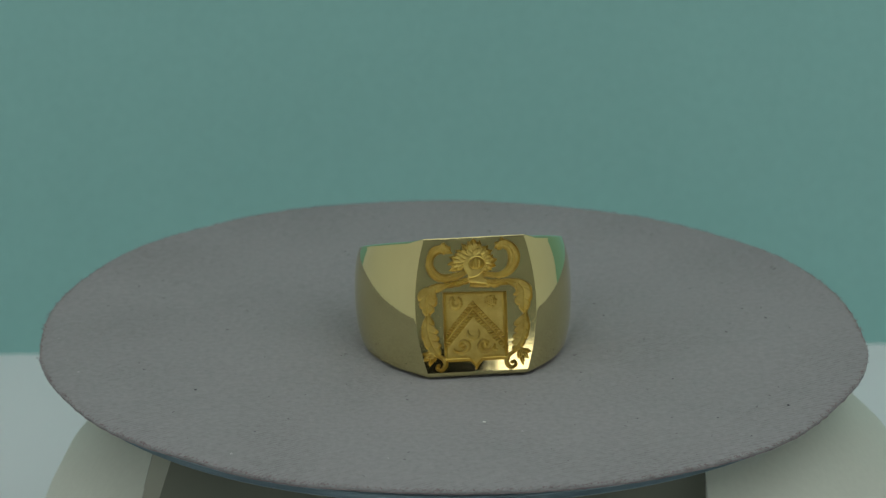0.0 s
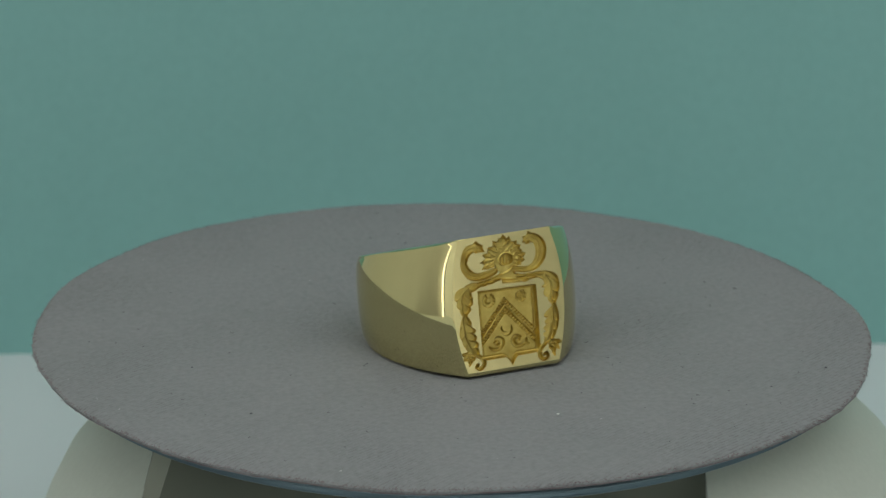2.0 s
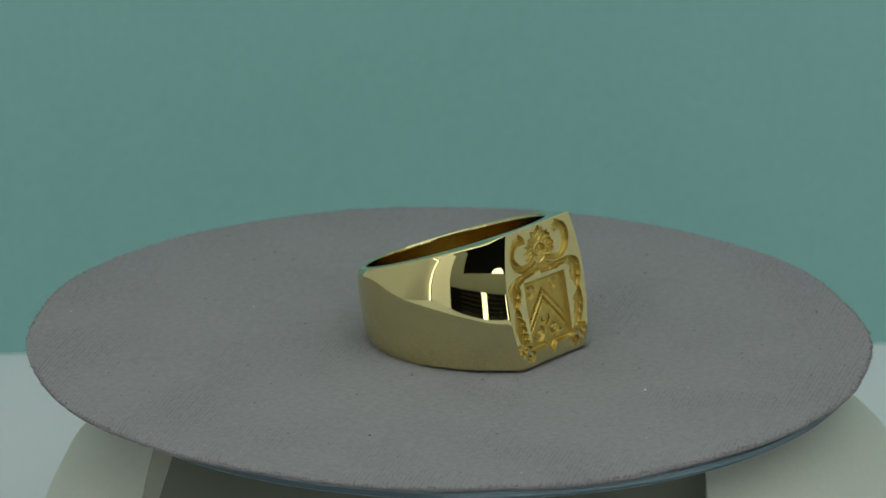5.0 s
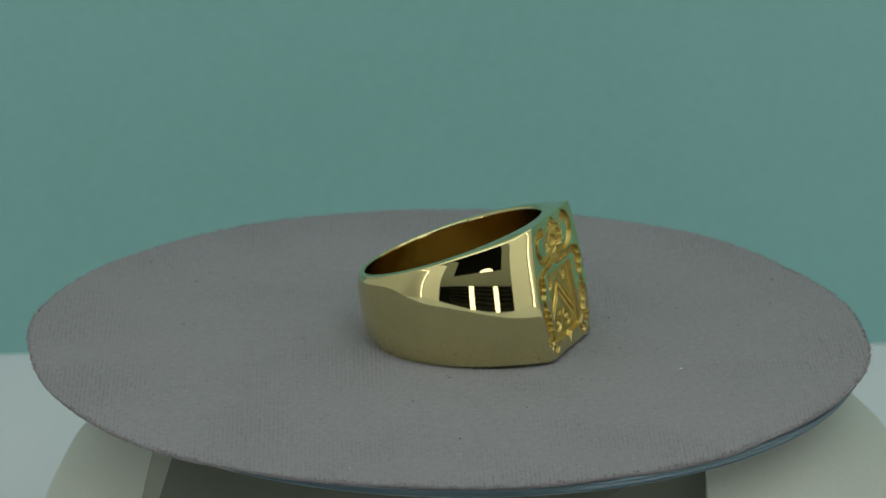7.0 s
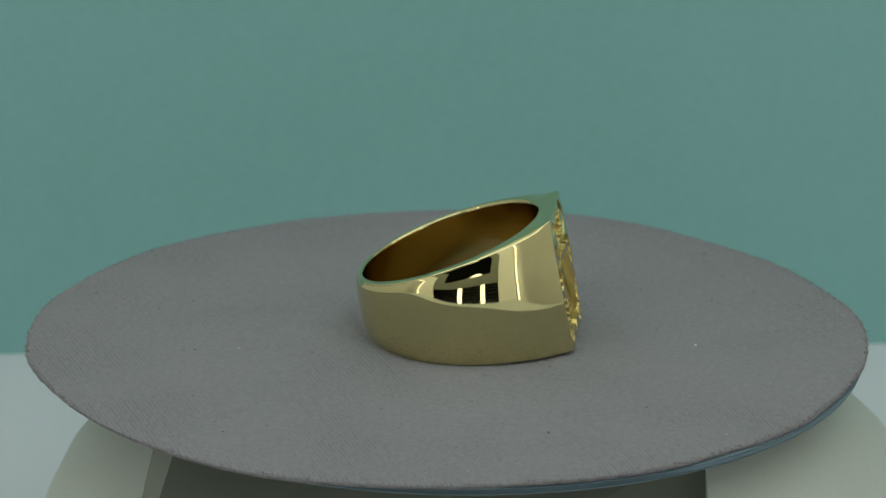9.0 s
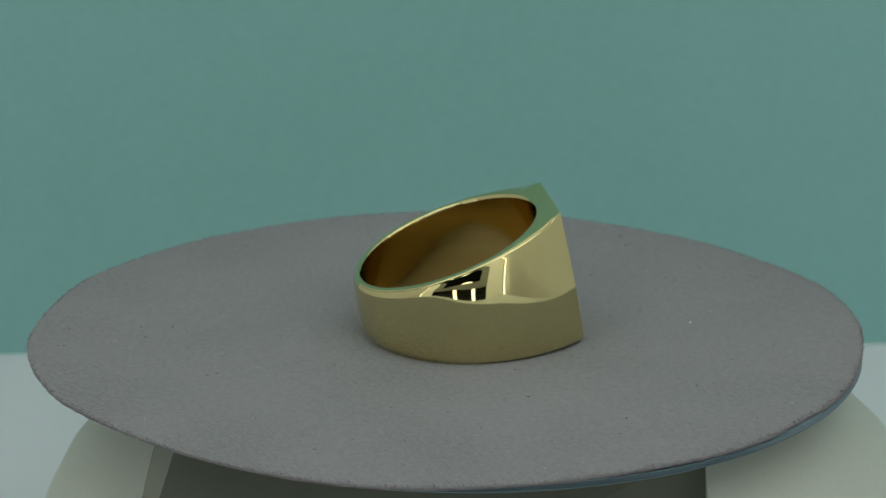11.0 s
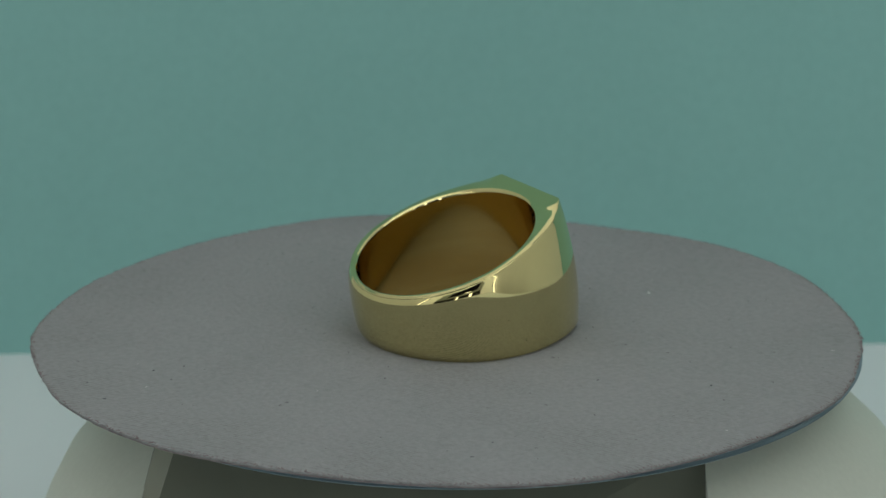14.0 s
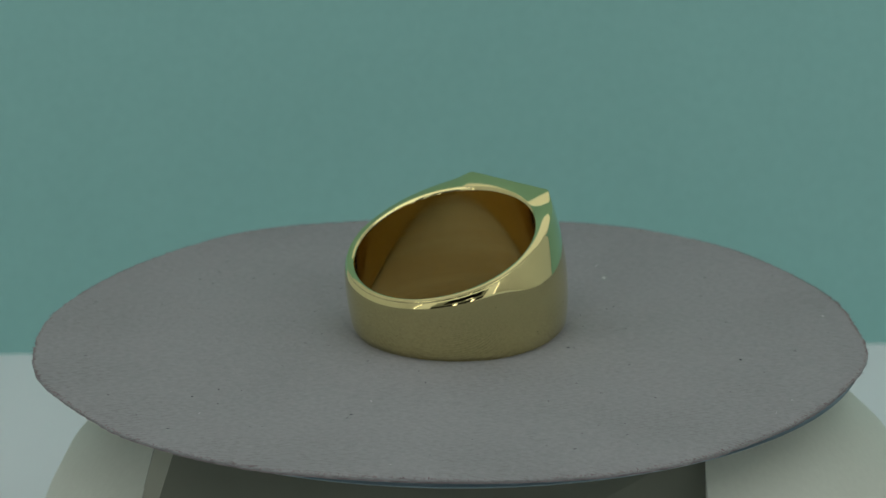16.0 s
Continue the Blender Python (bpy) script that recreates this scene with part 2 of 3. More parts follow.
def slatted_vent():
    """Thin horizontal slats in the dark slot below the opening."""
    ob = tagged(new("slatted_vent"), "dark slot of thin grey horizontal slats below the opening", "vent")
    ob.location = (0.05, -0.466, DESK_Z)
    for k in range(6):
        part("slat", box(-0.22, 0.22, -0.003, 0.003, 0.012 + 0.0145 * k, 0.0145 + 0.0145 * k, 0.0004), SLAT, ob)
    for x in (-0.222, 0.222):
        part("side_post", box(x - 0.003, x + 0.003, -0.004, 0.004, 0.0, 0.095, 0.0005), BLACK, ob)
    return ob


slatted_vent()


def round_lamp():
    """A shallow domed white lamp behind the frame, its top just showing."""
    ob = tagged(new("round_lamp"), "round white LED lamp behind the opening's lower rail", "lamp")
    ob.location = (0.074, -0.46, 0.064)
    bm = bmesh.new()
    bmesh.ops.create_uvsphere(bm, u_segments=32, v_segments=16, radius=1.0)
    for v in bm.verts:
        v.co = Vector((v.co.x * 0.045, v.co.y * 0.006, v.co.z * 0.022))
    part("dome", bm, STRIP, ob, "glowing white dome", smooth=60)
    part("lamp_foot", box(-0.01, 0.01, -0.010, -0.004, -0.159, 0.0, 0.001), BLACK, ob)
    return ob


round_lamp()


# ---------------------------------------------------------------- turntable
def plane_z(x, y):
    """Height of the slightly tilted, slightly dished and warped cloth top over the axis."""
    r, ph = math.hypot(x, y), math.atan2(y, x)
    f = r / 0.0435
    warp = 0.21 * f * f
    for k, (c, d) in enumerate(((0.0, -0.08), (0.04, -0.04), (0.20, 0.05), (0.07, 0.11), (0.13, -0.08), (-0.01, 0.03)), 1):
        warp += (c * math.cos(k * ph) + d * math.sin(k * ph)) * f ** 3
    return -0.00068 - 0.0055 * x + 0.0209 * y - 0.00029 * f * f + warp * MM


def rim(phi):
    """Hand-cut outline of the cloth: waves of the scissors and a ragged edge."""
    r = 43.54 - 0.10 * math.cos(14 * phi) + 0.04 * math.sin(14 * phi)
    for k, (c, d) in enumerate(((-0.22, 0.71), (-0.24, -0.46), (-0.20, -0.13), (-0.18, -0.07), (0.01, -0.12), (-0.09, -0.14), (0.06, -0.03), (-0.03, -0.01), (0.0, -0.01), (0.02, -0.06), (-0.03, -0.06)), 1):
        r += c * math.cos(k * phi) + d * math.sin(k * phi)
    c = Vector((math.cos(phi), math.sin(phi), 0))
    r += 0.10 * noise.noise(c * 22.0 + Vector((3, 1, 0))) + 0.12 * noise.noise(c * 60.0) + 0.06 * noise.noise(c * 150.0)
    return r * MM


def cloth():
    n, rings = 720, 60
    rows = []
    for j in range(rings + 1):
        f = 0.0005 + (1 - 0.0005) * (j / rings)
        row = []
        for k in range(n):
            ph = 2 * math.pi * k / n
            r = rim(ph) * f
            x, y = r * math.cos(ph), r * math.sin(ph)
            w = 0.00010 * noise.noise(Vector((x, y, 0)) * 90) * min(1, max(0, (math.hypot(x, y) - 0.014) / 0.01))
            curl = -0.00025 * max(0, (f - 0.97) / 0.03) ** 2
            row.append((x, y, plane_z(x, y) + w + curl))
        rows.append(row)
    edge = rows[-1]
    rows.append([(x * 1.0004, y * 1.0004, z - 0.00018) for x, y, z in edge])
    rows.append([(x * 0.997, y * 0.997, z - 0.0004) for x, y, z in edge])
    rows.append([(x * 0.02, y * 0.02, -0.0014) for x, y, z in edge])
    bm = fan_grid(rows)
    bm.faces.new([v for v in bm.verts[:n]])
    bm.faces.ensure_lookup_table()
    for f in bm.faces[(rings + 1) * n:(rings + 2) * n]:
        f.material_index = 1
    bmesh.ops.recalc_face_normals(bm, faces=bm.faces[:])
    return part("cloth_disc", bm, [FELT, FRAY], smooth=50)


CLOTH = tagged(cloth(), "hand-cut grey felt cloth disc lying on the turntable plate", "cloth")


def fibres(name, count, mat, spots, length, width, seed, label, sink=0.0):
    """Short loose fibres lying on the cloth: thin bent four-sided threads."""
    rng = random.Random(seed)
    bm = bmesh.new()
    for i in range(count):
        x, y = spots(rng)
        a = rng.uniform(0, 6.28)
        l = length * rng.uniform(0.5, 1.6)
        w = width * rng.uniform(0.6, 1.3)
        prev = None
        bend = rng.uniform(-1.2, 1.2)
        for s in range(4):
            t = s / 3
            aa = a + bend * t
            px, py = x + math.cos(aa) * l * t, y + math.sin(aa) * l * t
            f = math.hypot(px, py) / rim(math.atan2(py, px))
            z = plane_z(px, py) - 0.00025 * max(0.0, (min(f, 1.0) - 0.97) / 0.03) ** 2 + w * 0.6 + math.sin(t * 3.14) * w - sink
            nx, ny = -math.sin(aa), math.cos(aa)
            ring = [bm.verts.new((px + nx * w, py + ny * w, z - w * 0.5)), bm.verts.new((px, py, z + w)), bm.verts.new((px - nx * w, py - ny * w, z - w * 0.5))]
            if prev:
                for q in range(3):
                    bm.faces.new((prev[q], prev[(q + 1) % 3], ring[(q + 1) % 3], ring[q]))
            prev = ring
    bmesh.ops.recalc_face_normals(bm, faces=bm.faces[:])
    return part(name, bm, mat, CLOTH, label)


def anywhere(rng):
    while True:
        x, y = rng.uniform(-0.042, 0.042), rng.uniform(-0.042, 0.042)
        if 0.0125 < math.hypot(x, y) < 0.0415:
            return x, y


def at_edge(rng):
    ph = rng.uniform(0, 6.2832)
    r = rim(ph) - abs(rng.gauss(0, 0.00010)) - 0.00004
    return r * math.cos(ph), r * math.sin(ph)


def past_edge(rng):
    ph = rng.uniform(0, 6.2832)
    r = rim(ph) + rng.uniform(-0.00015, 0.00005)
    return r * math.cos(ph), r * math.sin(ph)


fibres("edge_fray", 1500, FRAY_DARK, at_edge, 0.00012, 0.00003, 5, "dark frayed threads along the cut edge", 0.00001)["kind"] = "stuff"
fibres("edge_threads", 700, FRAY, past_edge, 0.00022, 0.000032, 6, "loose pale and reddish threads on the cut edge", 0.00005)["kind"] = "stuff"
fibres("lint", 100, LINT_DARK, anywhere, 0.00022, 0.000028, 8, "fine dark lint")["kind"] = "stuff"
fibres("pale_lint", 10, LINT_PALE, anywhere, 0.0002, 0.000022, 9, "fine pale lint")["kind"] = "stuff"


def speck(x, y, r, mat, name="speck", down=0.0):
    bm = bmesh.new()
    bmesh.ops.create_icosphere(bm, subdivisions=1, radius=r)
    for v in bm.verts:
        v.co = Vector((v.co.x * 1.3, v.co.y, v.co.z * 0.6)) + Vector((x, y, plane_z(x, y) + r * 0.35 - down))
    return part(name, bm, mat, CLOTH)


for sx, sy, sr in ((33.6, -20.5, 0.13), (32.8, 4.0, 0.12), (26.3, -23.8, 0.09), (30.4, -20.8, 0.08), (3.7, 29.4, 0.11), (4.0, 32.7, 0.11), (1.9, 27.9, 0.07), (30.5, 7.0, 0.08), (11.9, -25.9, 0.06), (-26.4, -15.6, 0.12), (22.0, -28.0, 0.08), (-20.0, -27.0, 0.09), (-31.0, 12.0, 0.08)):
    speck(sx * MM, sy * MM, sr * MM, LINT_DARK)
speck(2.9 * MM, -25.1 * MM, 0.14 * MM, LINT_PALE, "pale_speck")
speck(-8.0 * MM, 43.55 * MM, 0.38 * MM, FELT, "felt_crumb", 0.38 * MM)

TURNTABLE = tagged(new("turntable"), "cream plastic turntable with a pale blue round plate", "turntable")
PLATE = part("plate", lathe([(0.0400, -0.0026), (0.0415, -0.00255), (0.0419, -0.0023), (0.0417, -0.00215), (0.0421, -0.0020), (0.0419, -0.0018), (0.0421, -0.0016), (0.0413, -0.0013)], 192), BLUE, TURNTABLE, "pale blue grooved round plate", smooth=35)


def base_half(name, point, normal):
    """One side of the flared base, cut off along a plane beside the dark middle block."""
    bm = lathe([(0.0468, -0.035), (0.0476, -0.034), (0.0476, -0.0225), (0.0458, -0.0180), (0.0438, -0.0141), (0.0399, -0.0101), (0.0345, -0.0046), (0.0335, -0.0040)], 160)
    for v in bm.verts:
        v.co.x += 0.0026
    cutting = bmesh.ops.bisect_plane(bm, geom=bm.verts[:] + bm.edges[:] + bm.faces[:], plane_co=point, plane_no=normal, clear_outer=True)
    bmesh.ops.holes_fill(bm, edges=[e for e in cutting["geom_cut"] if isinstance(e, bmesh.types.BMEdge)])
    bmesh.ops.recalc_face_normals(bm, faces=bm.faces[:])
    return part(name, bm, CREAM, TURNTABLE, "flared cream plastic side of the base", smooth=30)


base_half("base_side", (-0.0297, 0, -0.004), (1, 0, -0.333))
base_half("base_side", (0.0250, 0, -0.004), (-1, 0, 0))


def front_block():
    """Middle block filling the notch in the base: shade of the recess and of its paler slanting cheek is put into the
    colours.
    """
    bm = bmesh.new()
    zt, zb = -0.0040, -0.0348
    def ring(z, k):
        g = 0.0308 * k
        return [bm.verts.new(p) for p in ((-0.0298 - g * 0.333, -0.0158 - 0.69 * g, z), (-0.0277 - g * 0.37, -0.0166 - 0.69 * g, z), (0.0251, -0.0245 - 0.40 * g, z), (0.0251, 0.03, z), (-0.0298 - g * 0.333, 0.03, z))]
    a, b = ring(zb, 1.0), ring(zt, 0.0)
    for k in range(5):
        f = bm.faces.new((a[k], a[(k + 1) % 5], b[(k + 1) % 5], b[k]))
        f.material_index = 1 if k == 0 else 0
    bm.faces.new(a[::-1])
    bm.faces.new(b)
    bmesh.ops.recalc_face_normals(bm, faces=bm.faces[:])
    return part("front_block", bm, [NOTCH_SHADE, CHEEK_SHADE], TURNTABLE, "middle block filling the notch in the base, its shade put into a dark olive colour")


front_block()

# ---------------------------------------------------------------- signet ring
FACE_Y, HALF_H, LEAN, BORE = 11.05, 7.15, 10.0, 9.6
BORE_Y = -0.38
TAPER = math.tan(radians(LEAN))


def half_h(y):
    return HALF_H - TAPER * (FACE_Y - y)


def height(x, y, side):
    """Half height with the upper edge dressed down beside the face."""
    if side <= 0:
        return half_h(y)
    kx = min(1.0, max(0.0, (abs(x) - 5.1) / 1.8))
    ky = min(1.0, max(0.0, (y + 4.0) / 7.0))
    fall = 0.10 * max(0.0, math.hypot(x, y) - BORE - 0.16)
    return half_h(y) - fall * kx * kx * (3 - 2 * kx) * ky * ky * (3 - 2 * ky) * side ** 4


def corner(zn):
    return 6.32 - 1.08 * zn * zn


def outline(zn, inset=0.0):
    """Outer contour at relative height zn, in mm: face edge, shoulder, side, back, and mirrored again."""
    c = corner(zn)
    shoulder_fall = 0.42 * zn * zn + 0.26 * zn ** 4
    back_fall = 0.16 * zn * zn + 0.05 * zn ** 4 + 0.25 * zn ** 12
    big = 11.25 - shoulder_fall - inset
    ch, drop = 0.10, 0.08
    pts = [(x, FACE_Y) for x in np.linspace(0, c - ch - inset, 9)]
    cx, cy = c - inset, FACE_Y - drop
    # shoulder: one arc from the face edge into the side of the band
    tang = radians(84)
    ux, uy = math.sin(tang), math.cos(tang)
    cu = cx * ux + cy * uy
    rho = (cx * cx + cy * cy + big * big - 2 * big * cu) / (2 * (big - cu))
    ox, oy = (big - rho) * ux, (big - rho) * uy
    start = math.atan2(cx - ox, cy - oy)
    for f in np.r_[0, 0.012, np.linspace(0.04, 1, 24)]:
        a = start + (tang - start) * f
        pts.append((ox + rho * math.sin(a), oy + rho * math.cos(a)))
    for f in np.linspace(0, 1, 41)[1:]:
        a = tang + (math.pi - tang) * f
        k = max(0.0, (a - math.pi / 2) / (math.pi / 2))
        k = k * k * (3 - 2 * k)
        kp = min(1.0, (a - tang) / radians(38))
        kp = kp * kp * (3 - 2 * kp)
        r = 11.25 - 0.25 * k - shoulder_fall - (back_fall - shoulder_fall) * kp - inset
        pts.append((r * math.sin(a), r * math.cos(a)))
    return pts + [(-x, y) for x, y in pts[1:-1][::-1]]


def rounding(x, y, side):
    """Width and depth of the rounded outer edge: fine on top of the face, softer below it, wide on the shoulder beside it."""
    w, e = (0.05, 0.12) if side > 0 else (0.22, 0.42)
    if y > FACE_Y - 0.09:
        return w, e
    a = min(1.0, max(0.0, (FACE_Y - 0.09 - y) / 1.6))
    b = min(1.0, max(0.0, (y - 1.0) / 7.0))
    a, b = a * a * (3 - 2 * a), b * b * (3 - 2 * b)
    return w + (0.22 - w) * a + 0.35 * a * b, e + (0.22 - e) * a + 0.06 * a * b


def build_band(parent):
    zs = np.linspace(-1, 1, 41)
    lines = [outline(z) for z in zs]
    n = len(lines[0])
    rows = [[Vector((x, y, z * (height(x, y, z) - rounding(x, y, z)[1]))) * MM for x, y in line] for z, line in zip(zs, lines)]
    nf = 8

    def rim_rows(sign):
        out = []
        edge = outline(sign, 0.0)
        for f in (0.12, 0.3, 0.5, 0.75, 1.0):
            row = []
            for x, y in edge:
                w, e = rounding(x, y, sign)
                k = 1 - (1 - math.sqrt(1 - f * f)) * w / math.hypot(x, y)
                row.append(Vector((x * k, y * k, sign * (height(x, y, sign) - e * (1 - f)))) * MM)
            out.append(row)
        for rad, dz in ((BORE + 0.30, 0.0), (BORE + 0.20, 0.015), (BORE + 0.10, 0.07), (BORE + 0.03, 0.16), (BORE, 0.30)):
            row = []
            for x, y in edge:
                d = math.hypot(x, y)
                px, py = x / d * rad, BORE_Y + y / d * rad
                row.append(Vector((px, py, sign * (height(px, py, sign) - dz))) * MM)
            out.append(row)
        return out

    top, low = rim_rows(1), rim_rows(-1)
    full = low[::-1] + rows + top
    bm = fan_grid(full)
    bm.faces.ensure_lookup_table()
    drop = []
    for j in range(len(low), len(low) + len(rows) - 1):
        for k in range(n):
            if k < nf or k >= n - nf:
                drop.append(bm.faces[j * n + k])
    bmesh.ops.delete(bm, geom=drop, context="FACES_ONLY")
    bmesh.ops.recalc_face_normals(bm, faces=bm.faces[:])
    ob = part("band", bm, GOLD, parent, "mirror-polished tapered gold band and shoulders", smooth=24)
    inner = [top[-1], [(a + b) / 2 for a, b in zip(top[-1], low[-1])], low[-1]]
    bm = fan_grid(inner)
    bmesh.ops.recalc_face_normals(bm, faces=bm.faces[:])
    bmesh.ops.reverse_faces(bm, faces=bm.faces[:])
    part("bore", bm, GOLD_IN, parent, "satin brownish gold inner wall", smooth=40)
    return ob


# The crest: depths cut into the face, worked out on a grid.
def smooth_curve(ctrl, n=60):
    """A flowing curve through (x, y, radius) control points."""
    p = np.array(ctrl, float)
    q = np.vstack([2 * p[0] - p[1], p, 2 * p[-1] - p[-2]])
    out = []
    per = max(2, n // (len(p) - 1))
    for i in range(1, len(q) - 2):
        for t in np.linspace(0, 1, per, endpoint=(i == len(q) - 3)):
            a, b, c, d = q[i - 1], q[i], q[i + 1], q[i + 2]
            out.append(0.5 * (2 * b + (c - a) * t + (2 * a - 5 * b + 4 * c - d) * t ** 2 + (3 * b - a - 3 * c + d) * t ** 3))
    return np.array(out)


def disc_cut(X, Y, x, y, r, depth, power=0.4):
    return depth * np.clip(1 - ((X - x) ** 2 + (Y - y) ** 2) / r ** 2, 0, 1) ** power


def trace(X, Y, c):
    """Nearest distance to a curve, with arc length there, side (1: left of the way) and the curve's other columns."""
    seg = np.r_[0, np.cumsum(np.hypot(*np.diff(c[:, :2], axis=0).T))]
    best = np.full(X.shape, 1e9)
    s, side = np.zeros_like(X), np.zeros_like(X)
    more = [np.zeros_like(X) for _ in range(c.shape[1] - 2)]
    for i in range(len(c) - 1):
        a, b = c[i], c[i + 1]
        dx, dy = b[0] - a[0], b[1] - a[1]
        sq = dx * dx + dy * dy + 1e-12
        t = np.clip(((X - a[0]) * dx + (Y - a[1]) * dy) / sq, 0, 1)
        d = np.hypot(X - a[0] - t * dx, Y - a[1] - t * dy)
        m = d < best
        best[m] = d[m]
        s[m] = (seg[i] + t * math.sqrt(sq))[m]
        side[m] = np.sign(dx * (Y - a[1]) - dy * (X - a[0]))[m]
        for k, w in enumerate(more):
            w[m] = (a[2 + k] + t * (b[2 + k] - a[2 + k]))[m]
    return best, s, side, more, seg[-1]


def carve(D, X, Y, cut, points, reach):
    """Deepens D by a cut worked out only near the given points."""
    p = np.array(points, float)
    m = (X > p[:, 0].min() - reach) & (X < p[:, 0].max() + reach) & (Y > p[:, 1].min() - reach) & (Y < p[:, 1].max() + reach)
    D[m] = np.maximum(D[m], cut(X[m], Y[m]))


def leaf(D, X, Y, spine, lobes=0.0, bite=(0.0, 0.0), depth=0.30, vein=0.06, ribs=()):
    """A leaf or ribbon cut with steep walls: spine of (x, y, left half width, right half width), lobes per side leaning
    forward, a raised midrib, creases between the lobes, and raised lines along it at the given shares of its width."""
    c = smooth_curve(spine, 48)

    def cut(x, y):
        best, s, side, (wl, wr), total = trace(x, y, c)
        full = np.maximum(np.where(side > 0, wl, wr), 0.03)
        rad, crease = full, 0.0
        if lobes:
            ph = ((s - 0.75 * best) / total * lobes + 0.35 * (side > 0)) % 1.0
            b = np.where(side > 0, bite[0], bite[1])
            rad = full * (1 - b * (1 - np.sin(math.pi * ph ** 0.7) ** 0.6))
            gap = np.minimum(ph, 1 - ph) * total / lobes
            crease = vein * 1.2 * np.exp(-(gap / 0.07) ** 2) * np.clip(best / full * 1.6, 0, 1) * (b > 0.05)
        h = depth * np.clip((rad - best) / 0.13, 0, 1) ** 0.6
        h = h + 0.05 * np.clip(best / full, 0, 1) - vein * np.exp(-(best / 0.065) ** 2) - crease
        for r in ribs:
            h = h - 0.7 * vein * np.exp(-((best / full - r) * full / 0.05) ** 2)
        return np.where(best < rad, np.maximum(h, 0.05), 0)

    carve(D, X, Y, cut, c, 1.3)


def plain_cut(D, X, Y, ctrl, depth):
    """A round-bottomed groove along (x, y, half width) points."""
    c = smooth_curve(ctrl, 40)

    def cut(x, y):
        best, s, side, (w,), total = trace(x, y, c)
        return depth * np.clip((np.maximum(w, 0.02) - best) / 0.14, 0, 1) ** 0.6

    carve(D, X, Y, cut, c, 0.6)


def fan(D, X, Y, at, tips, width, depth=0.30, lobes=2.0):
    """Pointed leaves spreading from one place."""
    for k, (x, y) in enumerate(tips):
        mx, my = at[0] + 0.6 * (x - at[0]), at[1] + 0.6 * (y - at[1])
        leaf(D, X, Y, [(at[0], at[1], width * 0.6, width * 0.6), (mx, my, width, width), (x, y, 0.04, 0.04)], lobes, (0.28, 0.28), depth - 0.06 * (k % 2), 0.09)


